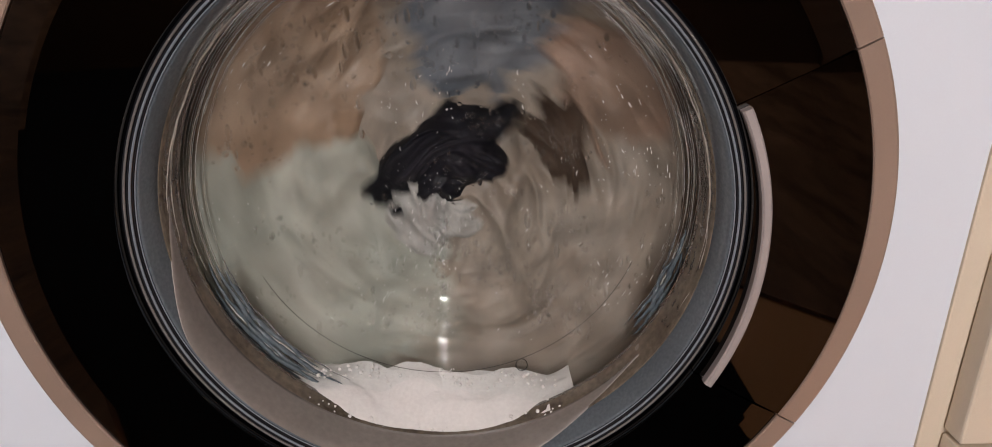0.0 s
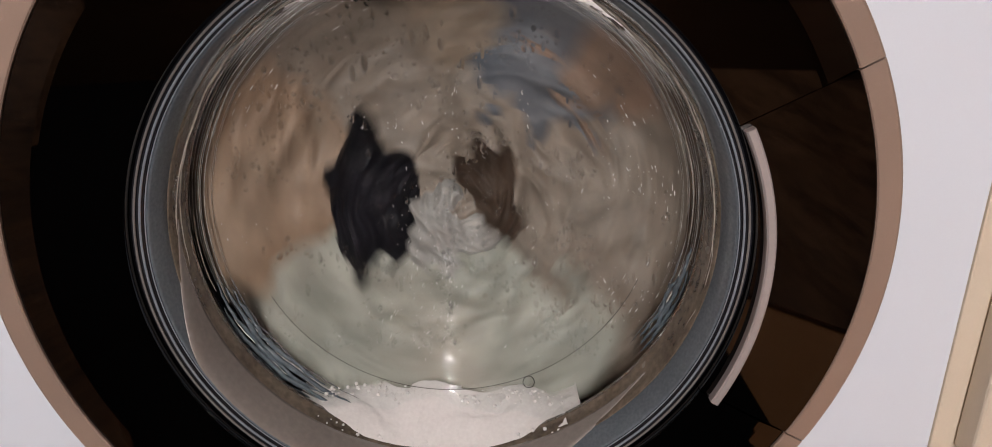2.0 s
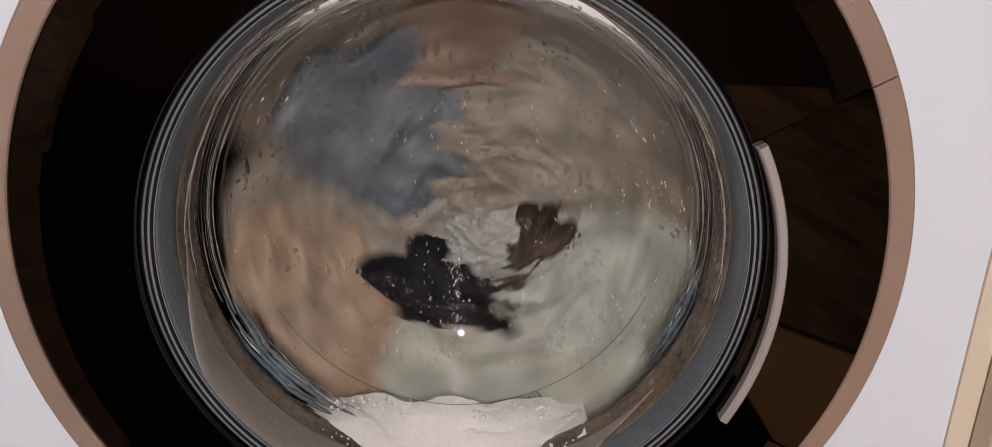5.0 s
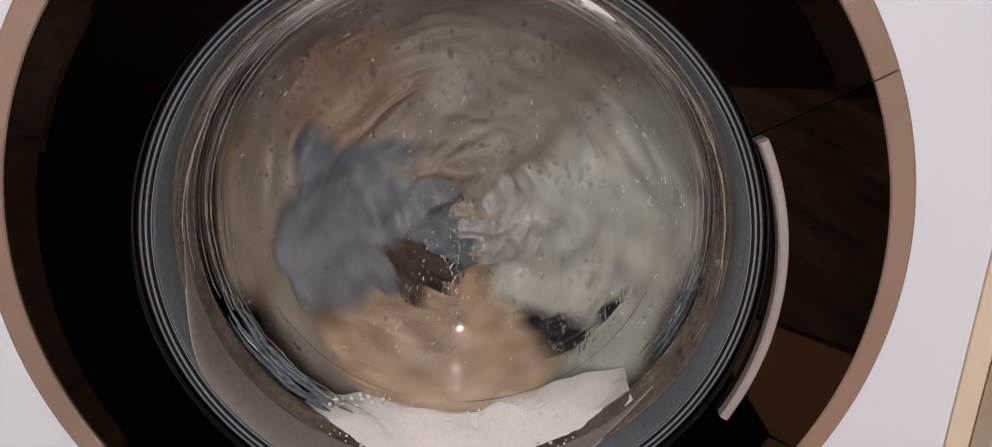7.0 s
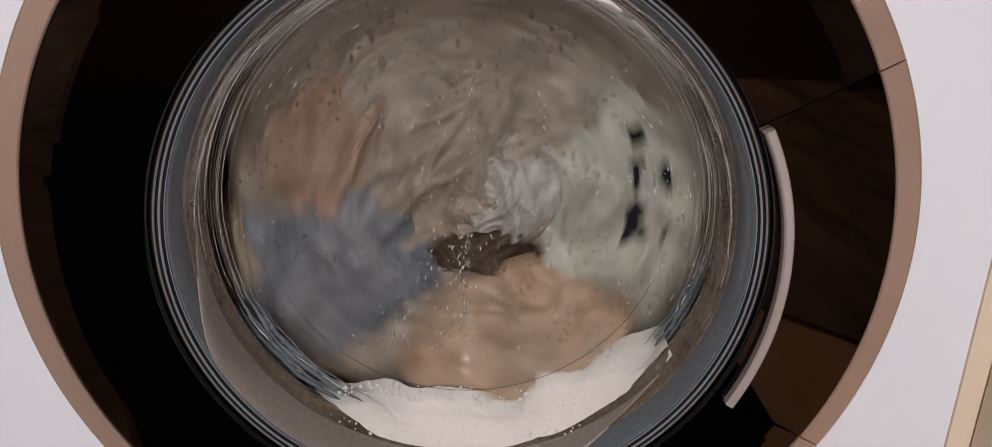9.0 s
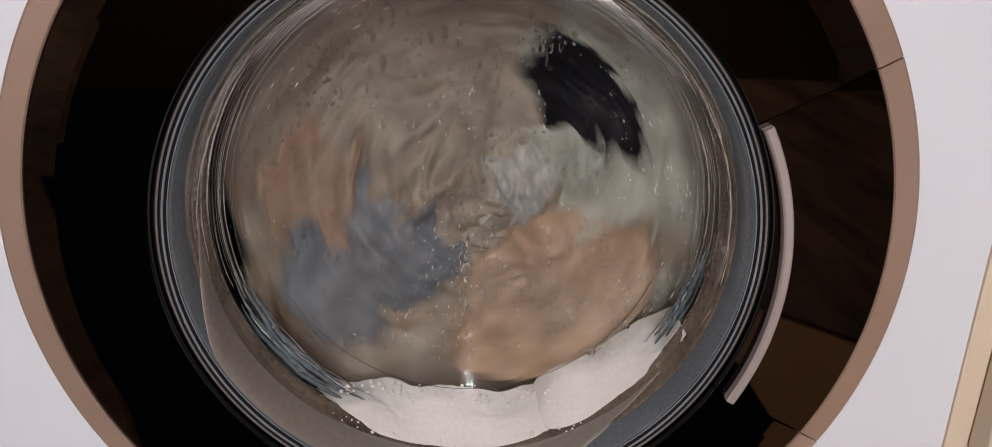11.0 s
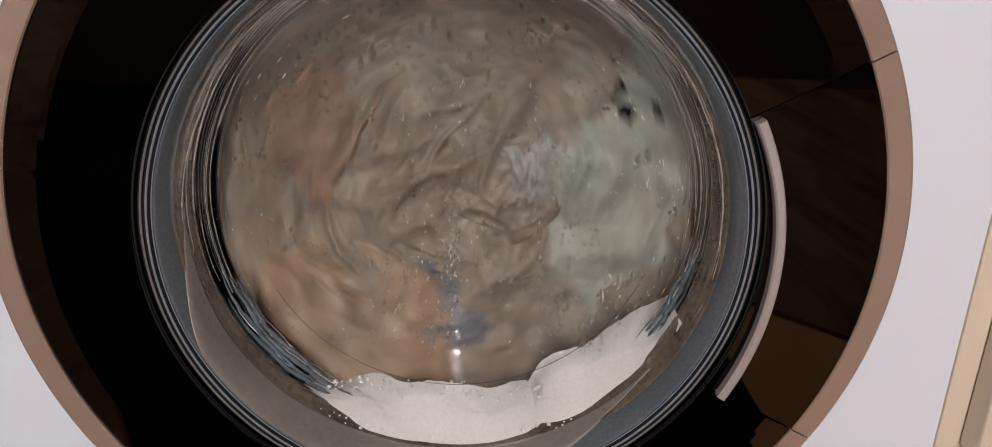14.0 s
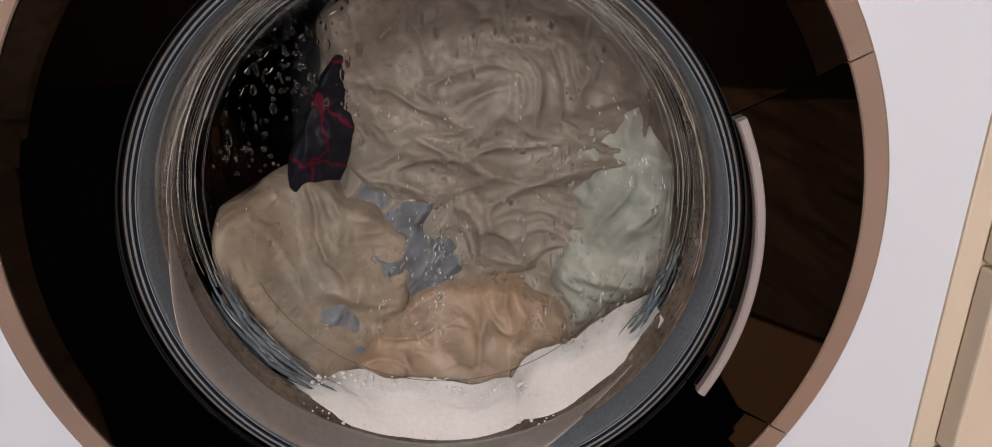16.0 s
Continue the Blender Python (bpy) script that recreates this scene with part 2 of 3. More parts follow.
def bead(r, y, w, n=8):
    """The profile of a round bead."""
    return [(r + w * math.cos(2 * math.pi * i / n), y + w * math.sin(2 * math.pi * i / n)) for i in range(n)]


# ---------------------------------------------------------------- room
def plain(name, bm, mat, label, category):
    return tagged(part(name, bm, mat, None, smooth=False), label, category, kind="structure")


plain("floor", box(-1.8, 1.8, -2.6, 0.75, -0.05, 0.0), M_FLOOR, "plain floor in front of the washing machine", "floor")
plain("ceiling", box(-1.8, 1.8, -2.6, 0.75, 2.5, 2.55), M_CEILING, "plain pale ceiling", "ceiling")
plain("wall_north", box(-1.8, 1.8, 0.65, 0.75, 0, 2.5), M_WALL, "plain wall behind the washing machine", "wall")
# wood walls stay unseen, coloured for the brown reflections in the door
plain("wall_south", box(-1.8, 1.8, -2.7, -2.6, 0, 2.5), M_WOOD, "dark brown wood panelled wall", "wall")
plain("wall_west", box(-1.9, -1.8, -2.7, 0.75, 0, 2.5), M_MIRRORWOOD, "unseen west wall, dark wood to be mirrored in the door", "wall")
plain("wall_east", box(1.8, 1.9, -2.7, 0.75, 0, 2.5), M_WOOD, "dark brown wood wall", "wall")


def slab(outline, z0, z1):
    """A flat slab over an outline of (x, y)."""
    bm = bmesh.new()
    top, low = [bm.verts.new((x, y, z1)) for x, y in outline], [bm.verts.new((x, y, z0)) for x, y in outline]
    bm.faces.new(top), bm.faces.new(low[::-1])
    for k in range(len(top)):
        m = (k + 1) % len(top)
        bm.faces.new((top[k], low[k], low[m], top[m]))
    bmesh.ops.recalc_face_normals(bm, faces=bm.faces[:])
    return bm


# unseen black slab, added so the door ring mirrors a dark silhouette
dark_bm = slab([(-0.20, -0.05), (0.37, -0.05), (0.37, -2.59), (-1.79, -2.59), (-1.79, -1.58)], 0.001, 0.008)
# unseen dark wood slabs: the floor's shade put into colour for the reflections
plain("dim_floor_right", slab([(0.372, -2.59), (1.79, -2.59), (1.79, -0.17), (1.0, -0.17), (0.372, -0.875)], 0.001, 0.008), M_MIRRORWOOD, "unseen dark wood slab, shaded floor mirrored in the grip panel", "floor")
plain("dim_floor_left", slab([(-0.21, -0.05), (-1.79, -0.05), (-1.79, -1.57)], 0.001, 0.008), M_MIRRORWOOD, "unseen dark wood slab, dim floor mirrored in the door ring", "floor")
plain("mirrored_dark_slab", dark_bm, M_MIRRORDARK, "unseen black slab added for the dark reflection in the door ring", "mat")

# ---------------------------------------------------------------- washing machine
machine = new("washing_machine")
machine.location = (0, 0, ZC)
tagged(machine, "white front-loading washing machine with a round door, running", "washing machine")
HW = 0.3005

# front panel with a round opening
bm = bmesh.new()
N = 128
for y in (0.0, 0.022):
    inner = [bm.verts.new((0.229 * math.cos(2 * math.pi * i / N), y, 0.229 * math.sin(2 * math.pi * i / N))) for i in range(N)]
    outer = []
    for i in range(N):
        a = 2 * math.pi * i / N
        c, s = math.cos(a), math.sin(a)
        up = 0.30 if s > 0 else 0.40
        k = min(HW / max(abs(c), 1e-6), up / max(abs(s), 1e-6))
        outer.append(bm.verts.new((c * k, y, s * k)))
    for i in range(N):
        j = (i + 1) % N
        bm.faces.new((inner[i], inner[j], outer[j], outer[i]))
bm.verts.ensure_lookup_table()
for off in (0, N):
    for i in range(N):
        j = (i + 1) % N
        bm.faces.new((bm.verts[off + i], bm.verts[off + j], bm.verts[2 * N + off + j], bm.verts[2 * N + off + i]))
bmesh.ops.recalc_face_normals(bm, faces=bm.faces[:])
part("front_panel", bm, M_WHITE, machine, "white enamelled front panel", smooth=False)
part("control_panel", box(-HW, HW, -0.004, 0.06, 0.302, 0.43, 0.006), M_WHITE, machine)
part("side_panel", box(-HW, -HW + 0.012, 0.0225, 0.56, -0.40, 0.43), M_WHITE, machine)
part("side_panel", box(HW - 0.012, HW, 0.0225, 0.56, -0.40, 0.43), M_WHITE, machine)
part("back_panel", box(-HW, HW, 0.5605, 0.575, -0.40, 0.43), M_WHITE, machine)
part("top_panel", box(-HW, HW, -0.004, 0.575, 0.4305, 0.45, 0.004), M_WHITE, machine)
part("base_panel", box(-HW, HW, -0.002, 0.56, -0.42, -0.4005), M_WHITE, machine)

# the door: black glossy ring, with the pocket for the hand between two joints
J0, J1 = -30.4, 25.6
ring = [(0.1622, -0.0250), (0.1624, -0.0304), (0.2040, -0.0312), (0.2070, -0.0310), (0.2226, -0.0290), (0.2226, -0.004), (0.1622, -0.004)]
grip = [(0.1622, -0.0250), (0.1624, -0.0300), (0.2226, -0.0300), (0.2226, -0.004), (0.1622, -0.004)]
door = part("door", turned(ring, 220, J1 + 0.12, 360 + J0 - 0.12), M_BLACK, machine, "glossy black round door ring", smooth=False)
part("grip_panel", turned(grip, 70, J0 + 0.12, J1 - 0.12), M_BLACK, door, "glossy black panel of the grip", smooth=False)
trim = [(0.2231, -0.0298), (0.2238, -0.0306), (0.2350, -0.0301), (0.2364, -0.0292), (0.2369, -0.0272), (0.2369, -0.0015), (0.2231, -0.0015)]
part("trim_ring", turned(trim, 200, J1 + 0.12, 360 + J0 - 0.12), M_ROSE, door, "rose bronze satin trim", smooth=False)
part("trim_grip", turned(trim, 60, J0 + 0.12, J1 - 0.12), M_ROSE, door, "rose bronze satin trim of the grip", smooth=False)

# silver grip bar: an arc from beside the rim, leaving it towards its lower end
bm = bmesh.new()
rows = []
S = 48
for i in range(S + 1):
    u = i / S
    a = radians(24.6 + (-30.9 - 24.6) * u)
    r = 0.1655 + 0.0062 * u ** 0.9
    w = 0.0026
    row = []
    for dr, dy in ((-w, 0.004), (-w, -0.0045), (-w + 0.0009, -0.0054), (w - 0.0009, -0.0054), (w, -0.0045), (w, 0.004)):
        row.append(bm.verts.new(((r + dr) * math.cos(a), -0.030 + dy, (r + dr) * math.sin(a))))
    rows.append(row)
for A, B in zip(rows, rows[1:]):
    for k in range(6):
        bm.faces.new((A[k], B[k], B[(k + 1) % 6], A[(k + 1) % 6]))
bm.faces.new(rows[0]), bm.faces.new(rows[-1][::-1])
bmesh.ops.recalc_face_normals(bm, faces=bm.faces[:])
part("handle", bm, M_SILVER, door, "silver curved grip bar", smooth=False)

# rim of the window: nested bright and dark beads
for r, y, w, mat in ((0.1603, -0.0238, 0.0007, M_RIMGREY), (0.1590, -0.0233, 0.0003, M_RIMBLACK), (0.1579, -0.0227, 0.0007, M_RIMBLUE),
                     (0.1568, -0.0217, 0.0003, M_RIMBLACK), (0.1560, -0.0207, 0.0004, M_RIMBLUE)):
    part("window_rim", turned(bead(r, y, w), 160), mat, door)
part("rim_base", turned([(0.1620, -0.0232), (0.1560, -0.0196), (0.1577, -0.006), (0.1620, -0.006)], 160), M_RIMBLACK, door)

# glass bowl: reaches into the drum
COLLAR = [(0.1556, -0.0202), (0.1546, -0.0182), (0.1533, -0.0150), (0.1520, -0.0095), (0.1513, -0.0040)]
part("collar", turned(COLLAR + [(0.1513, -0.0010), (0.1570, -0.0010), (0.1577, -0.016)], 160), M_COLLAR, door, "blue grey collar of the window")
WALL = COLLAR + [(0.1508, 0.006), (0.1502, 0.014), (0.1497, 0.0210)]


def wall_radius(y):
    return float(np.interp(y, [p[1] for p in WALL], [p[0] for p in WALL]))


def sill(a, k, r, y):
    """The fold of the gasket behind the collar: widest at the bottom, running out at both sides."""
    d = math.degrees(a)
    wide = max(0.0, min(1.0, min((d - 174) / 32, (322 - d) / 40)))
    wide = wide * wide * (3 - 2 * wide)
    y = 0.0075 - (0.0075 - y) * (0.04 + 0.96 * wide) + 0.0005 * noise.noise((a * 5, 0.4, 0.0))
    return wall_radius(y) - r, y


part("gasket_sill", turned([(-0.0004, -0.0196), (0.0006, -0.0190), (0.0010, -0.0150), (0.0011, -0.0105), (0.0011, -0.005), (0.0011, 0.0), (0.0011, 0.004), (0.0010, 0.0068), (-0.0004, 0.0075)], 130, 174.5, 321.5, wave=sill), M_SILL, door, "taupe grey fold of the gasket under the glass edge")
lip = [(0.1513, -0.0040), (0.1507, -0.0032), (0.1505, 0.0020), (0.1501, 0.0065), (0.1497, 0.0090), (0.1499, 0.0105), (0.1494, 0.0135), (0.1491, 0.0175), (0.1494, 0.0215), (0.1530, 0.0215), (0.1530, -0.0005)]
part("collar_lip", turned(lip, 160, wave=lambda a, k, r, y: (r + (0.0003 * noise.noise((a * 9, k, 0.7)) if k < 8 else 0), y)), M_LIP, door, "wet brown rubber lip round the glass")
PROF = [(0.1498, 0.0205), (0.1440, 0.0295), (0.1360, 0.0385), (0.1250, 0.0458), (0.1050, 0.0553), (0.0800, 0.0635), (0.0500, 0.0695), (0.0250, 0.0715), (0.0005, 0.0720)]
bowl = part("glass_bowl", turned(PROF, 160, closed=False), M_GLASS, door, "clear wet glass bowl of the door")
bowl.visible_shadow = False
part("seam_line", turned(bead(0.1275, 0.0440, 0.00022, 5), 100, 205, 338), M_SEAM, door)


def shiver(seed, amount):
    def wave(a, k, r, y):
        return r + amount * noise.noise((a * 5, seed, 0.2)) + amount * 0.4 * noise.noise((a * 17, seed, 1.2)), y + amount * noise.noise((a * 6, seed, 5.5))
    return wave


# thick edge of the glass: faint ridges all round, and painted refraction streaks low on both sides
for i, (r, y, w) in enumerate(((0.1500, 0.0275, 0.0011), (0.1476, 0.0300, 0.0007), (0.1447, 0.0315, 0.0013), (0.1408, 0.0360, 0.0005))):
    part("glass_ridge", turned(bead(r, y, w, 6), 130, -12 - 3 * i, 192 + 4 * i, wave=shiver(i, 0.0006)), M_RIDGE, door).visible_shadow = False

# thin pale beads: light caught by the ridges, put into their colour
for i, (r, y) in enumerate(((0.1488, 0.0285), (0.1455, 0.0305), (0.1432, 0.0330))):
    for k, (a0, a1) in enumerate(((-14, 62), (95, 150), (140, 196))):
        part("glass_ridge", turned(bead(r + 0.0004 * k, y, 0.00028 + 0.0001 * ((i + k) % 2), 5), 60, a0 + 7 * i, a1 + 4 * i, wave=shiver(40 + i * 3 + k, 0.0009)), M_EDGEGLEAM, door)


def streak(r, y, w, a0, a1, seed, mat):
    """A gleam or refracted band of the glass edge, as a coloured tube: thin, tapered, wandering along an arc."""
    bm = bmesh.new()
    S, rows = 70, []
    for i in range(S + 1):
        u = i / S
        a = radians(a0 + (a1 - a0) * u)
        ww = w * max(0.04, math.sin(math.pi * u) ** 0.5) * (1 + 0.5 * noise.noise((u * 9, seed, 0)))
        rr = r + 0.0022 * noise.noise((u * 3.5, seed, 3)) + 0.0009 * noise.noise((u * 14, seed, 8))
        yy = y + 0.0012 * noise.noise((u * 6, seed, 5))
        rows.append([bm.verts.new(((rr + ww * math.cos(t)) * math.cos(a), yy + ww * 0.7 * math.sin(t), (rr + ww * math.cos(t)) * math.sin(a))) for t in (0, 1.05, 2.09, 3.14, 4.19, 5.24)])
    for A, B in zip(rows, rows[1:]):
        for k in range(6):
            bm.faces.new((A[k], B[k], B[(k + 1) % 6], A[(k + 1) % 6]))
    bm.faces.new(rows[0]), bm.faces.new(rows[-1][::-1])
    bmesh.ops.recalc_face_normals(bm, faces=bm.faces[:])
    part("shine_streak", bm, mat, door)


# bright and dark tubes: refraction and glints of the glass edge put into colour
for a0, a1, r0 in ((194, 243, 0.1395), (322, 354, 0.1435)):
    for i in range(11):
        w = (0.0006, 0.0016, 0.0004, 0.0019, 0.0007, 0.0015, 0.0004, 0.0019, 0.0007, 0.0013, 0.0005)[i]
        m = (M_CHROME, M_REFRACTDARK, M_GLINTLINE, M_REFRACTDARK, M_RIMBLACK, M_REFRACTDARK, M_GLINTLINE, M_REFRACTDARK, M_RIMBLACK, M_REFRACTDARK, M_GLINTLINE)[i]
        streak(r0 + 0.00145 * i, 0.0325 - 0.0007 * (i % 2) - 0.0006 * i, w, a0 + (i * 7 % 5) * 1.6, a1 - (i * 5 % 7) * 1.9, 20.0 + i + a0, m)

# pale broken lines along the lip: gleams on the wet edge, painted as thin tubes
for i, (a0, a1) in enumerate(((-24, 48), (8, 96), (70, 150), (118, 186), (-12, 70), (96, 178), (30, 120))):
    streak(0.1496 - 0.0004 * (i % 3), 0.0005 + 0.0032 * (i % 4), 0.0004 + 0.0002 * (i % 2), a0, a1, 60.0 + i, M_EDGEGLEAM)

# water drops on the glass
def bowl_depth(r):
    for (r0, y0), (r1, y1) in zip(PROF, PROF[1:]):
        if r >= r1:
            k = (r - r1) / (r0 - r1)
            return y1 + (y0 - y1) * k, (y0 - y1) / (r0 - r1)
    return PROF[-1][1], 0


rnd = random.Random(5)
verts, faces = [], []
made = 0
while made < 900:
    x, z = rnd.uniform(-0.135, 0.135), rnd.uniform(-0.10, 0.135)
    r = math.hypot(x, z)
    if made < 70:
        # a run of water down the middle
        x, z = -0.004 + rnd.gauss(0, 0.0032), -rnd.uniform(0.002, 0.100)
        r = math.hypot(x, z)
    elif r > 0.136 or noise.noise((x * 28, z * 28, 3.3)) < rnd.uniform(-0.25, 0.5):
        continue
    made += 1
    y, slope = bowl_depth(r)
    nrm = Vector((slope * x / max(r, 1e-4), -1, slope * z / max(r, 1e-4))).normalized()
    tx = Vector((1, 0, 0)) - nrm * nrm.x
    tx.normalize()
    tz = nrm.cross(tx)
    size = rnd.choice((0.0006, 0.0008, 0.0010, 0.0014, 0.0018)) * rnd.uniform(0.8, 1.3)
    size *= 1.1 if made <= 70 else 1.0
    tall = rnd.choice((1, 1, 1.2, 1.8, 3.0))
    base = len(verts)
    c = Vector((x, y, z)) + nrm * 0.0002
    for ring_r, up in ((1.0, 0.0), (0.80, 0.30), (0.42, 0.48)):
        for k in range(7):
            a = 2 * math.pi * k / 7
            verts.append(c + tx * (size * ring_r * math.cos(a)) + tz * (size * tall * ring_r * math.sin(a)) + nrm * (size * up))
    for q in range(2):
        for k in range(7):
            m = (k + 1) % 7
            faces.append((base + q * 7 + k, base + q * 7 + m, base + q * 7 + 7 + m, base + q * 7 + 7 + k))
    faces.append(tuple(base + 14 + k for k in range(7)))
me = bpy.data.meshes.new("water_drops")
me.from_pydata([tuple(v) for v in verts], [], faces)
me.materials.append(M_DROP)
for f in me.polygons:
    f.use_smooth = True
drops = new("water_drops", me)
drops.location = (0, 0, ZC)
drops.visible_shadow = False
tagged(drops, "water drops and short runs clinging to the door glass", "water drops", kind="stuff")

# glints on the wet glass, painted as short pale dashes
verts, faces = [], []
made = 0
while made < 380:
    x, z = rnd.uniform(-0.142, 0.142), rnd.uniform(-0.11, 0.142)
    r = math.hypot(x, z)
    if made < 24:
        # along the column of glints down the middle
        x, z = -0.004 + rnd.gauss(0, 0.0022), -rnd.choice((rnd.uniform(0.002, 0.10), rnd.gauss(0.068, 0.006), rnd.gauss(0.045, 0.004)))
        r = math.hypot(x, z)
    elif r > 0.143 or noise.noise((x * 24, z * 24, 8.3)) + (0.10 if r > 0.115 else 0) < rnd.uniform(0.02, 0.62):
        continue
    made += 1
    turn = math.atan2(z, x) + math.pi / 2 if r > 0.115 else 1.57 + 0.9 * noise.noise((x * 12, z * 12, 4.4)) + rnd.gauss(0, 0.3)
    long, wide = rnd.choice((0.0003, 0.0004, 0.0006, 0.0009, 0.0015)) * rnd.uniform(0.7, 1.3), rnd.uniform(0.00012, 0.00034)
    if r > 0.115:
        long *= rnd.uniform(0.8, 1.8)
    bend = rnd.uniform(-0.3, 0.3) * long if r <= 0.115 else 0.5 * long * long / r
    base = len(verts)
    for k in range(5):
        u = k / 2 - 1
        px = x + math.cos(turn) * long * u - math.sin(turn) * bend * u * u
        pz = z + math.sin(turn) * long * u + math.cos(turn) * bend * u * u
        pr = math.hypot(px, pz)
        y, slope = bowl_depth(pr)
        nrm = Vector((slope * px / max(pr, 1e-4), -1, slope * pz / max(pr, 1e-4))).normalized()
        side = nrm.cross(Vector((math.cos(turn), 0, math.sin(turn)))).normalized()
        w = wide * (1 - 0.75 * abs(u) ** 2)
        c = Vector((px, y, pz)) + nrm * 0.0003
        verts += [c - side * w, c + nrm * w, c + side * w]
    for k in range(4):
        q = base + 3 * k
        faces += [(q, q + 3, q + 4, q + 1), (q + 1, q + 4, q + 5, q + 2)]
me = bpy.data.meshes.new("glint_flecks")
me.from_pydata([tuple(v) for v in verts], [], faces)
me.materials.append(M_GLINTFLECK)
flecks = new("glint_flecks", me)
flecks.location = (0, 0, ZC)
tagged(flecks, "pale dashes painted as glints on the wet door glass", "suds", kind="stuff")

# rubber gasket round the opening
gas = [(0.1600, -0.012), (0.1575, 0.006), (0.1535, 0.0225), (0.1548, 0.0265), (0.1590, 0.0290), (0.1660, 0.0300), (0.1740, 0.0335), (0.1850, 0.044), (0.1930, 0.060), (0.2000, 0.070), (0.2070, 0.066), (0.2070, -0.002), (0.1680, -0.003)]
part("gasket", turned(gas, 160, lift=-0.001), M_RUBBERDARK, machine, "dark grey rubber door gasket")
# drum: a steel pot with ribs
drum_prof = [(0.200, 0.078), (0.215, 0.080), (0.235, 0.086), (0.238, 0.095), (0.238, 0.36), (0.10, 0.385), (0.0005, 0.385)]
drum = part("drum", turned(drum_prof, 96, closed=False), M_STEEL, machine, "wet stainless steel drum")



def lifter(angle):
    """A drum paddle: a tapered ridge along the drum's wall, studded with rows of small knobs."""
    bm = bmesh.new()
    rows = []
    for i in range(13):
        y = 0.145 + 0.195 * i / 12
        k = math.sin(math.pi * (i + 0.6) / 13.2) ** 0.4
        rows.append([bm.verts.new((0.238 - h * k, y, w)) for w, h in ((-0.036, 0.0), (-0.026, 0.044), (-0.014, 0.080), (0, 0.088), (0.014, 0.080), (0.026, 0.044), (0.036, 0.0))])
    for A, B in zip(rows, rows[1:]):
        for k in range(6):
            bm.faces.new((A[k], A[k + 1], B[k + 1], B[k]))
    for i in range(5):
        for j in range(9):
            t = (j - 4) * 0.0075
            bmesh.ops.create_icosphere(bm, subdivisions=2, radius=0.0030, matrix=Matrix.Translation((0.238 - 0.086 + abs(t) * 0.75 + t * t * 22, 0.160 + i * 0.013, t)))
    bmesh.ops.recalc_face_normals(bm, faces=bm.faces[:])
    ob = part("lifter", bm, M_STUD, drum, "studded steel drum paddle")
    ob.rotation_euler = (0, radians(-angle), 0)


for turn in (52, 172, 292):
    lifter(turn)

# ---------------------------------------------------------------- cabinet beside the machine
cabinet = new("cabinet")
cabinet.location = (0.3018, 0, 0)
tagged(cabinet, "cream lacquered cabinet with slab drawer fronts beside the machine", "cabinet")
part("carcass", box(0, 0.60, 0.0, 0.57, 0.0, 0.87, 0.0015), M_CREAM, cabinet, smooth=False)
for z0, z1 in ((0.04, 0.2685), (0.2715, 0.3955), (0.3985, 0.61), (0.613, 0.85)):
    d = part("drawer", box(0.0145, 0.59, -0.018, -0.0005, z0, z1, 0.0018), M_CREAM, cabinet, smooth=False)

# wall lamp opposite the machine
fitting = new("wall_lamp")
fitting.location = (-0.045, -2.6, 1.28)
tagged(fitting, "white upright wall lamp bar with small bulbs", "lamp")
part("bar", box(-0.03, 0.03, 0.0, 0.05, -0.95, 0.95, 0.008), M_LAMP, fitting, smooth=False)

# ---------------------------------------------------------------- laundry


def fold_height(x, z, seed, scale, turn, sharp):
    """Height of folds in cloth at a place: long ridges that bend and die out, and small creases."""
    wu = 0.016 * noise.noise((x * 24, z * 24, seed))
    wv = 0.016 * noise.noise((x * 24, z * 24, seed + 9))
    share = min(1, max(0, 0.5 + 2.2 * noise.noise((x * 13, z * 13, seed + 21))))
    total = 0.0
    for k, part_of in ((0, share), (1, 1 - share)):
        if part_of < 0.02:
            continue
        c, s = math.cos(turn + 1.25 * k), math.sin(turn + 1.25 * k)
        u, v = x * c + z * s + wu, -x * s + z * c + wv
        n1 = noise.noise((u * scale * 0.5, v * scale * 1.3, seed + 3.1 + 5 * k))
        n2 = noise.noise((u * scale * 0.9, v * scale * 2.9, seed + 7.7 + 5 * k))
        n3 = noise.noise((u * scale * 2.2, v * scale * 5.5, seed + 12.3 + 5 * k))
        ridge = (1 - min(1, abs(n1) * 1.9)) ** sharp
        crease = (1 - min(1, abs(n2) * 2.2)) ** (sharp + 1)
        fine = (1 - min(1, abs(n3) * 2.2)) ** 2
        total += part_of * (0.60 * ridge + 0.32 * crease + 0.10 * fine)
    return total


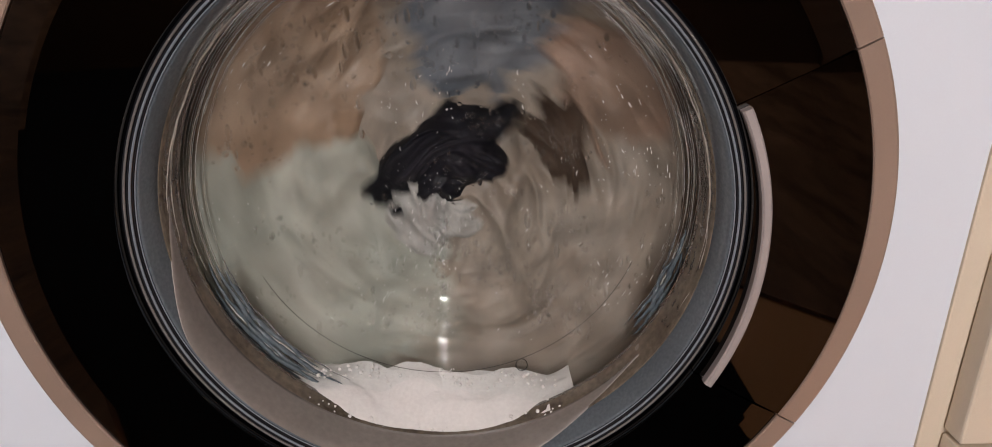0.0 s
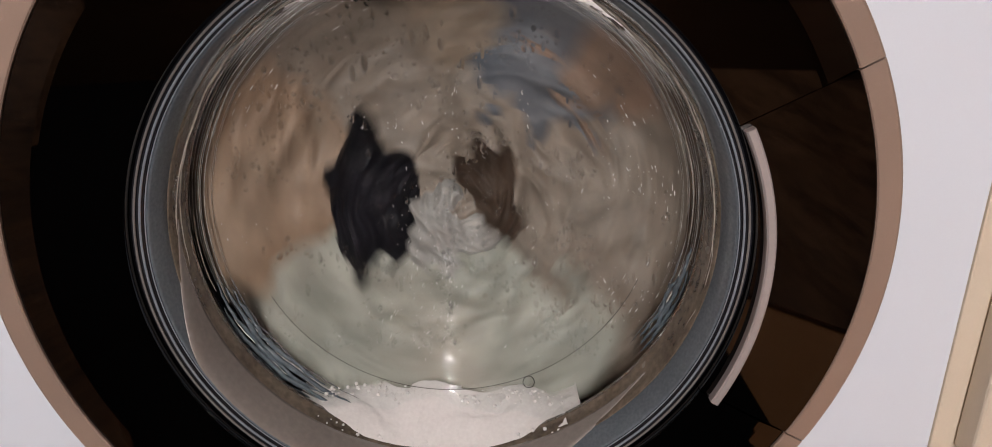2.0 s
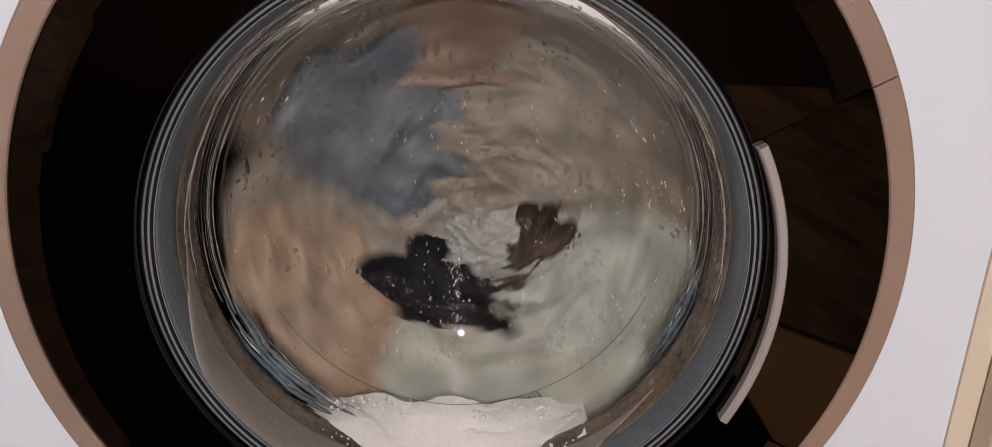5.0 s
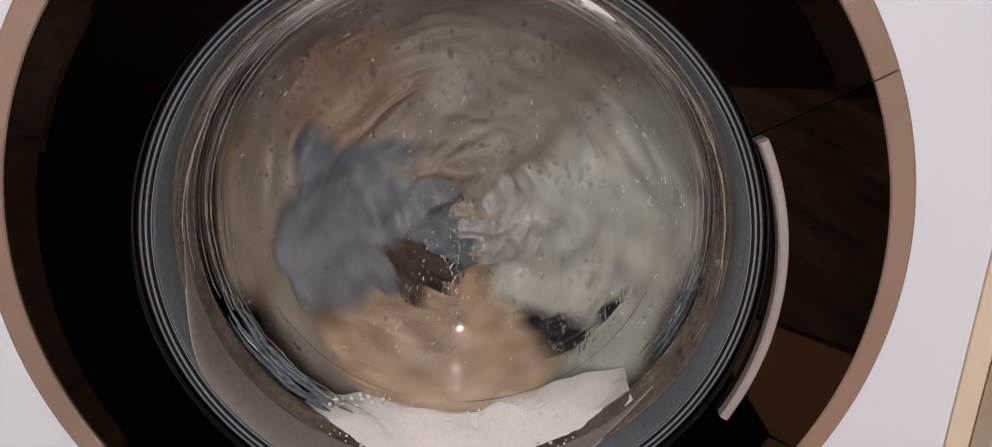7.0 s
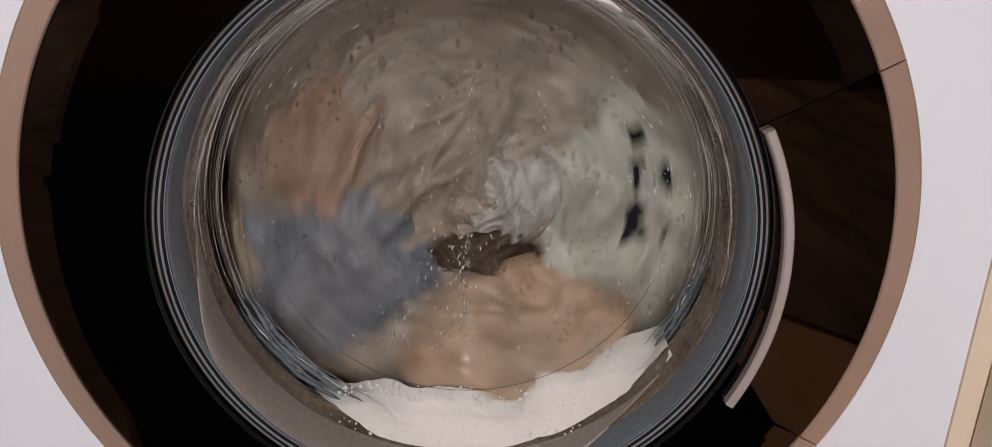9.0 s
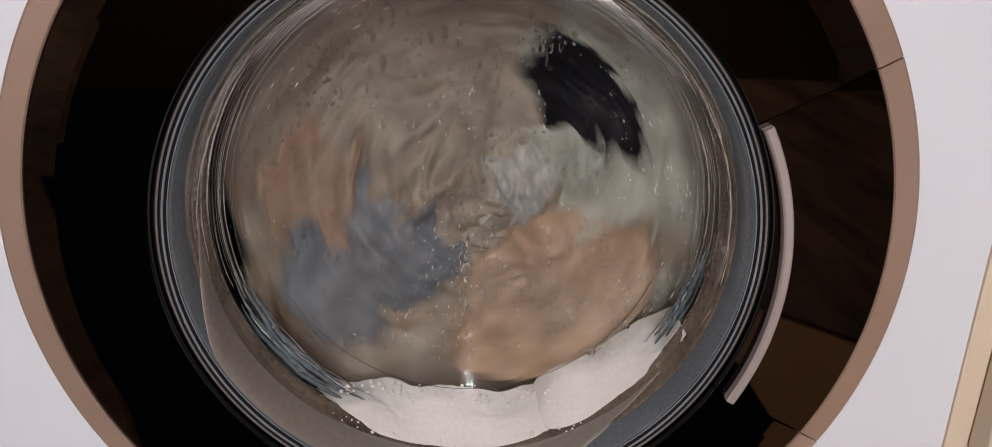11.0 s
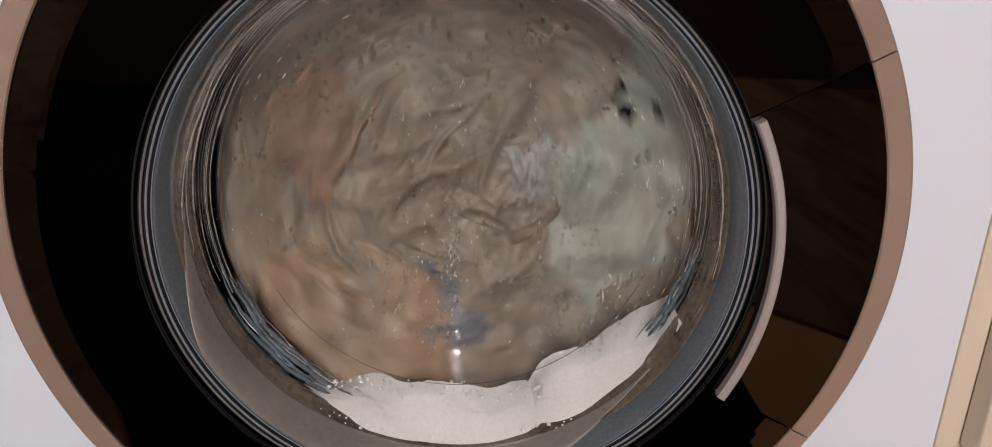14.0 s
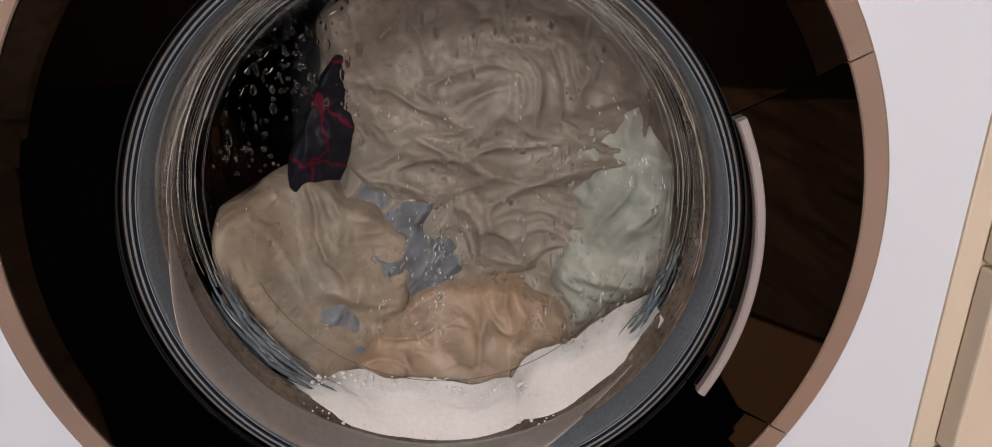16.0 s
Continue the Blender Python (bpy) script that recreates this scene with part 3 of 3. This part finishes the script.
def garment(name, mat, label, ex, ez, seed, turn=0.0, folds=0.021, scale=14.0, bulge=0.012, ragged=0.25, res=96, sharp=1.5, deep=0.06, roll=0.82, axis=0.1, notch=0.0):
    """A crumpled piece of laundry: a rumpled front with folds, edges rolled back, and a closed back. Its x axis points away from the drum's axis."""
    bm = bmesh.new()
    grid = {}
    for i in range(res + 1):
        for j in range(res + 1):
            a, b = 2 * i / res - 1, 2 * j / res - 1
            p, q = a * math.sqrt(1 - b * b / 2), b * math.sqrt(1 - a * a / 2)
            rho = min(1, math.hypot(p, q))
            ang = math.atan2(q, p)
            edge = 1 + ragged * (noise.noise((math.cos(ang) * 1.3, math.sin(ang) * 1.3, seed + 40)) + 0.4 * noise.noise((math.cos(ang) * 3, math.sin(ang) * 3, seed + 50)))
            if notch:
                away = (ang - radians(172) + math.pi) % (2 * math.pi) - math.pi
                edge *= 1 - notch * math.exp(-(away / 0.75) ** 4)
            x, z = p * ex * edge, q * ez * edge
            h = fold_height(x, z, seed, scale, radians(turn), sharp) * folds * min(1, (1 - rho) * 6 + 0.25)
            back = max(0.0, (rho - roll) / (1 - roll))
            # laundry crowds forward round the bowl, and keeps inside the gasket
            far = math.hypot(x + axis, z)
            if far > 0.150:
                keep = (0.150 + 0.022 * (1 - math.exp(-(far - 0.150) / 0.022))) / far
                x, z = (x + axis) * keep - axis, z * keep
            k = min(1, max(0, (far - 0.105) / 0.055))
            lift = 0.041 * k * k * (3 - 2 * k)
            grid[i, j] = bm.verts.new((x, -bulge * (1 - rho ** 2.5) - h * (1 - 0.5 * k) - lift + 0.022 * back ** 2, z))
    for i in range(res):
        for j in range(res):
            bm.faces.new((grid[i, j], grid[i + 1, j], grid[i + 1, j + 1], grid[i, j + 1]))
    loop = [grid[i, 0] for i in range(res)] + [grid[res, j] for j in range(res)] + [grid[res - i, res] for i in range(res)] + [grid[0, res - j] for j in range(res)]
    low = [bm.verts.new((v.co.x * 0.9, deep, v.co.z * 0.9)) for v in loop]
    for k in range(len(loop)):
        m = (k + 1) % len(loop)
        bm.faces.new((loop[k], loop[m], low[m], low[k]))
    bm.faces.new(low)
    bmesh.ops.recalc_face_normals(bm, faces=bm.faces[:])
    return tagged(part(name, bm, mat), label, "laundry", "laundry in the drum")


# each piece: the object, its depth, and rows of (seconds, angle behind the green shirt, distance from the drum's axis)
LAUNDRY = [
    (garment("brown_blanket", M_TAUPE, "large soaked taupe blanket behind the other laundry", 0.200, 0.200, 9.0, turn=15, ragged=0.08, res=120, deep=0.10, roll=0.93, axis=0, notch=0.46), 0.116, [(0, 20, 0.0), (9.2, 0, 0.0), (13.6, -110, 0.0), (14.6, -182, 0.0), (14.8, -212, 0.0), (15.0, -242, 0.0), (15.2, -285, 0.0), (15.4, -335, 0.0), (15.6, -352, 0.0), (15.8, -357, 0.0), (16, -358, 0.0)]),
    (garment("pale_green_shirt", M_GREEN, "soaked pale green shirt pressed against the door glass", 0.095, 0.128, 1.0, turn=70, ragged=0.3, axis=0.105), 0.098,
     [(0, -18, 0.118), (0.5, 0, 0.082), (1, 10, 0.105), (1.5, 0, 0.088), (2, 8, 0.095), (2.5, -4, 0.085), (3, 8, 0.100), (3.5, -15, 0.080, -0.006), (4, -14, 0.105), (6.5, 2, 0.095, -0.004), (7, -5, 0.105), (7.5, -12, 0.108, 0.002), (8, -2, 0.115, 0.004), (8.5, -14, 0.122, 0.002), (9.2, -20, 0.122, 0.004), (11.5, -4, 0.122, 0.0), (12, -5, 0.112), (12.5, -18, 0.125, 0.002), (13, -5, 0.108), (13.5, -20, 0.128, 0.002), (14, -7, 0.124, 0.004), (14.5, 6, 0.085, -0.004), (15, -12, 0.125), (15.5, 5, 0.125), (16, 8, 0.140)]),
    (garment("tan_towel", M_ORANGE, "soaked tan orange towel tumbling in the drum", 0.060, 0.085, 2.0, turn=20, axis=0.13), 0.104, [(0, -85, 0.132), (0.5, -130, 0.112), (1, -90, 0.132), (1.5, -118, 0.112), (2, -75, 0.132), (2.5, -120, 0.110), (3, -80, 0.130), (3.5, -135, 0.105, -0.003), (4, -85, 0.132), (6.5, -105, 0.120), (7, -88, 0.100, -0.003), (7.5, -107, 0.110), (8, -88, 0.100, -0.003), (8.5, -125, 0.110), (9, -88, 0.105, -0.003), (11.5, -80, 0.080, 0.002), (12.5, -75, 0.125), (13.0, -78, 0.11, 0.02), (13.5, -80, 0.125, 0.008), (14, -140, 0.125), (14.5, -99, 0.062, -0.004), (14.8, -90, 0.075, 0.012), (15.0, -80, 0.090, 0.030), (15.2, -76, 0.100, 0.010), (15.35, -70, 0.115, 0.002), (15.5, -68, 0.122, -0.005), (16, -72, 0.128, -0.006)]),
    (garment("blue_grey_shirt", M_BLUE, "soaked blue grey shirt tumbling in the drum", 0.068, 0.078, 3.0, turn=110, ragged=0.34, axis=0.09, bulge=0.028, folds=0.016), 0.111,
     [(0, -148, 0.105), (0.5, -145, 0.108), (1, -143, 0.105), (1.5, -127, 0.105, 0.004), (2, -190, 0.098), (2.5, -134, 0.098, 0.004), (3, -181, 0.082), (3.5, -127, 0.062, -0.006), (4, -198, 0.076, -0.004), (6.5, -120, 0.082), (7, -156, 0.062, -0.005), (7.5, -149, 0.080, 0.002), (8, -169, 0.105, -0.003), (8.5, -172, 0.090, -0.003), (9.2, -165, 0.112, -0.003), (11.5, -186, 0.072, 0.001), (12.0, -108, 0.082, 0.008), (12.5, -181, 0.085), (13, -139, 0.095, 0.002), (13.5, -175, 0.080, 0.002), (14, -118, 0.108, 0.011), (14.5, -170, 0.10, 0.012), (15.0, -191, 0.075, 0.001), (15.2, -178, 0.07, 0.002), (15.35, -125, 0.06, 0.008), (15.5, -105, 0.082, 0.009), (15.7, -112, 0.086, 0.009), (16, -120, 0.092, 0.007)]),
    (garment("taupe_bed_sheet", M_TAUPE, "large soaked taupe bed sheet in folds", 0.125, 0.130, 4.0, turn=35, res=170, scale=19, folds=0.018, sharp=2.0, axis=0.06), 0.102, [(0, 115, 0.075), (14, 105, 0.068), (16, 92, 0.052)]),
    (garment("beige_pillowcase", M_BEIGE, "soaked beige pillowcase tumbling in the drum", 0.065, 0.075, 5.0, turn=80, axis=0.115), 0.101, [(0, -172, 0.128, 0.008), (13.6, -168, 0.128, 0.008), (14.4, -150, 0.110, 0.004), (14.8, -135, 0.085), (15.2, -124, 0.10, -0.001), (15.5, -116, 0.120, -0.003), (15.7, -122, 0.130, -0.004), (16, -130, 0.135, -0.009)]),
    (garment("navy_sock", M_NAVY, "crumpled navy black sock among the laundry", 0.034, 0.060, 6.0, turn=10, ragged=0.5, res=90, scale=26, axis=0.06), 0.093,
     [(0, -106, 0.020), (0.5, -100, 0.047), (1, -100, 0.030), (1.5, -57, 0.070), (2, -66, 0.064), (2.5, -63, 0.080), (3, -60, 0.072), (3.5, -72, 0.104), (4.2, -62, 0.064), (6.5, -36, 0.045), (7, -31, 0.102, 0.006), (7.5, -34, 0.046), (8, -25, 0.098, 0.007), (8.5, -10, 0.072, 0.011), (9.2, -13, 0.128, 0.011), (11.5, 22, 0.088, 0.001), (12, 3, 0.125, 0.004), (12.5, 23, 0.090, 0.003), (13, -20, 0.122, 0.010), (13.5, 24, 0.098, 0.009), (14, 8, 0.118, 0.015), (14.8, 18, 0.11, 0.008), (15.0, 14, 0.098, 0.010), (15.3, 30, 0.14, 0.007), (16, 35, 0.155, 0.012)]),
    (garment("off_white_cloth", M_WHITECLOTH, "off-white cloth crumpled near the middle", 0.035, 0.036, 7.0, turn=50, ragged=0.4, res=80, scale=24, axis=0.02), 0.096, [(0, -10, 0.025), (9, 0, 0.02, 0.002), (12.5, 0, 0.02, 0.008), (16, 40, 0.05, 0.014)]),
    (garment("peach_cloth", M_PEACH, "soaked peach brown cloth crumpled beside the blue shirt", 0.045, 0.058, 12.0, turn=30, ragged=0.35, axis=0.1), 0.100, [(0, -200, 0.105), (9, -215, 0.10), (14, -215, 0.10, 0.004), (15, -215, 0.09, 0.030), (16, -215, 0.06, 0.055)]),
    (garment("brown_stocking", M_BROWN, "dark brown stocking tangled between the other laundry", 0.020, 0.046, 15.0, turn=40, ragged=0.55, res=80, scale=28, axis=0.06), 0.095,
     [(0, -209, 0.071, 0.000), (0.5, -174, 0.079, 0.000), (1, -178, 0.088, 0.000), (1.5, -49, 0.033, 0.000), (2, 131, 0.021, 0.000), (2.5, 260, 0.028, 0.007), (3, 131, 0.024, 0.000), (3.5, 202, 0.058, 0.000), (4, 92, 0.013, 0.000), (6.5, -76, 0.086, 0.000), (7, -128, 0.054, 0.000), (7.5, -102, 0.060, 0.000), (8, -122, 0.035, 0.004), (8.5, -127, 0.031, 0.000), (9, -105, 0.040, 0.012), (11.5, -205, 0.011, 0.030), (12, -100, 0.064, 0.030), (13, -100, 0.09, 0.04), (16, -100, 0.08, 0.04)]),
    (garment("plaid_shirt", M_PLAID, "dark navy plaid shirt with red and white checks", 0.042, 0.10, 8.0, turn=50, ragged=0.5, axis=0.12), 0.130, [(0, 176, 0.12, 0.04), (14.5, 176, 0.12, 0.03), (15.2, 172, 0.115), (15.5, 172, 0.115), (16, 178, 0.094)]),
]


def foam_heap(name, a0, a1, r0, r1, y0, y1, seed, label):
    """Soap foam lying along the bottom of the gasket."""
    bm = bmesh.new()
    A, B = 110, 40
    g = {}
    for i in range(A + 1):
        a = a0 + (a1 - a0) * i / A
        taper = math.sin(math.pi * i / A) ** 1.0
        for j in range(B + 1):
            v = j / B
            rr = r1 - (r1 - r0) * v * taper * (1 + 0.30 * noise.noise((i * 0.05, 0.3, seed)))
            yy = y0 + (y1 - y0) * v - 0.004 * math.sin(math.pi * min(1, v * 1.1)) * taper
            c, s = math.cos(radians(a)), math.sin(radians(a))
            lump = 0.0045 * noise.noise((rr * c * 38, yy * 38, rr * s * 38 + seed)) + 0.0007 * noise.noise((rr * c * 160, yy * 160, rr * s * 160 + seed))
            g[i, j] = bm.verts.new(((rr + lump) * c, yy - lump, (rr + lump) * s - 0.004))
    for i in range(A):
        for j in range(B):
            bm.faces.new((g[i, j], g[i + 1, j], g[i + 1, j + 1], g[i, j + 1]))
    bmesh.ops.recalc_face_normals(bm, faces=bm.faces[:])
    ob = part(name, bm, M_FOAM)
    ob.location = (0, 0, ZC)
    return tagged(ob, label, "foam", kind="stuff")


foam_a = foam_heap("soap_foam", 228, 303, 0.127, 0.1494, 0.0045, 0.0500, 2.0, "white soap foam lying at the bottom of the door gasket")
foam_b = foam_heap("soap_foam", 270, 335, 0.128, 0.1494, 0.0060, 0.0500, 6.0, "white soap foam creeping up the side of the gasket")


froth = bmesh.new()
rf = random.Random(11)
for i in range(170):
    a = radians(rf.uniform(232, 300))
    v = rf.choice((rf.uniform(0.02, 0.3), rf.uniform(0.75, 1.06), rf.uniform(0.75, 1.06)))
    edge = math.sin(math.pi * min(1, max(0, (math.degrees(a) - 226) / 79))) ** 0.4
    r = 0.1494 - 0.0225 * v * edge
    bmesh.ops.create_icosphere(froth, subdivisions=1, radius=rf.choice((0.0005, 0.0007, 0.0009, 0.0014)), matrix=Matrix.Translation((r * math.cos(a), 0.0035 + 0.0450 * v * edge, r * math.sin(a) - 0.004)))
froth_ob = part("foam_froth", froth, M_FOAM)
froth_ob.location = (0, 0, ZC)
tagged(froth_ob, "small bubbles of froth along the edge of the foam", "foam", kind="stuff")


def bubble(x, y, z, r):
    bm = bmesh.new()
    bmesh.ops.create_uvsphere(bm, u_segments=20, v_segments=12, radius=r)
    ob = part("soap_bubble", bm, M_BUBBLE)
    ob.location = (x, y, ZC + z)
    ob.visible_shadow = False
    tagged(ob, "clear soap bubble resting on the white foam", "bubble", "bubbles on the foam")


for x, y, z, r in ((-0.054, 0.036, -0.149, 0.0052), (-0.046, 0.038, -0.146, 0.0034), (0.0487, 0.050, -0.127, 0.0042), (0.043, 0.046, -0.133, 0.0026), (-0.072, 0.040, -0.138, 0.0024),
                   (-0.030, 0.042, -0.141, 0.0028), (0.060, 0.042, -0.139, 0.0024), (-0.062, 0.035, -0.152, 0.0022)):
    bubble(x, y, z, r)

# ---------------------------------------------------------------- movement
TURN = [(0.0, 230), (0.3, 335), (0.5, 405), (0.7, 455), (0.85, 515), (1.0, 588), (1.3, 700), (1.5, 760), (2.0, 972), (2.5, 1125), (3.0, 1354), (3.5, 1527), (4.0, 1738), (6.5, 2650), (7.0, 2868), (7.5, 3046), (8.0, 3240), (8.5, 3440), (9.0, 3615), (9.2, 3675),
        (11.3, 4460), (11.5, 4545), (12.0, 4705), (12.5, 4935), (13.0, 5115), (13.2, 5180), (13.4, 5265), (13.6, 5320), (13.8, 5365), (14.0, 5400), (14.2, 5475), (14.4, 5505),
        (14.6, 5565), (14.8, 5595), (15.0, 5625), (15.2, 5655), (15.4, 5690), (15.6, 5715), (15.8, 5733), (16.0, 5738)]


def drum_angle(t):
    """The turn of the laundry, in degrees, smoothed a little over time."""
    ts, angles = [r[0] for r in TURN], [r[1] for r in TURN]
    w = min(0.15, t, 16 - t)
    return float(np.mean([np.interp(t + w * k / 4, ts, angles) for k in range(-4, 5)]))


def motions():
    times = [i / 10 for i in range(161)]
    for ob, depth, path in LAUNDRY:
        ts = [p[0] for p in path]
        rows = []
        for t in times:
            a = drum_angle(t) + float(np.interp(t, ts, [p[1] for p in path]))
            r = float(np.interp(t, ts, [p[2] for p in path]))
            slump = float(np.interp(t, (13.8, 15.0, 16.0), (0, 0.8, 1.0)))
            b = radians(a)
            sink = float(np.interp(t, ts, [p[3] if len(p) > 3 else 0.0 for p in path]))
            rows.append((t, pose(r * math.cos(b) + 0.010 + 0.022 * slump, depth + sink + 0.002 * math.sin(b), ZC + r * math.sin(b) - 0.008 + 0.004 * slump, 0, -a, 0)))
        walk(ob, rows)
    walk(drum, [(t, pose(0, 0, 0, 0, -drum_angle(t), 0)) for t in times])
    walk(foam_b, [(t, pose(0, 0.002, ZC, 0, -a, 0)) for t, a in ((0.0, -38), (4.2, -33), (6.5, -24), (8.5, -5), (9.2, -7), (11.5, 0), (16.0, 1))])


motions()
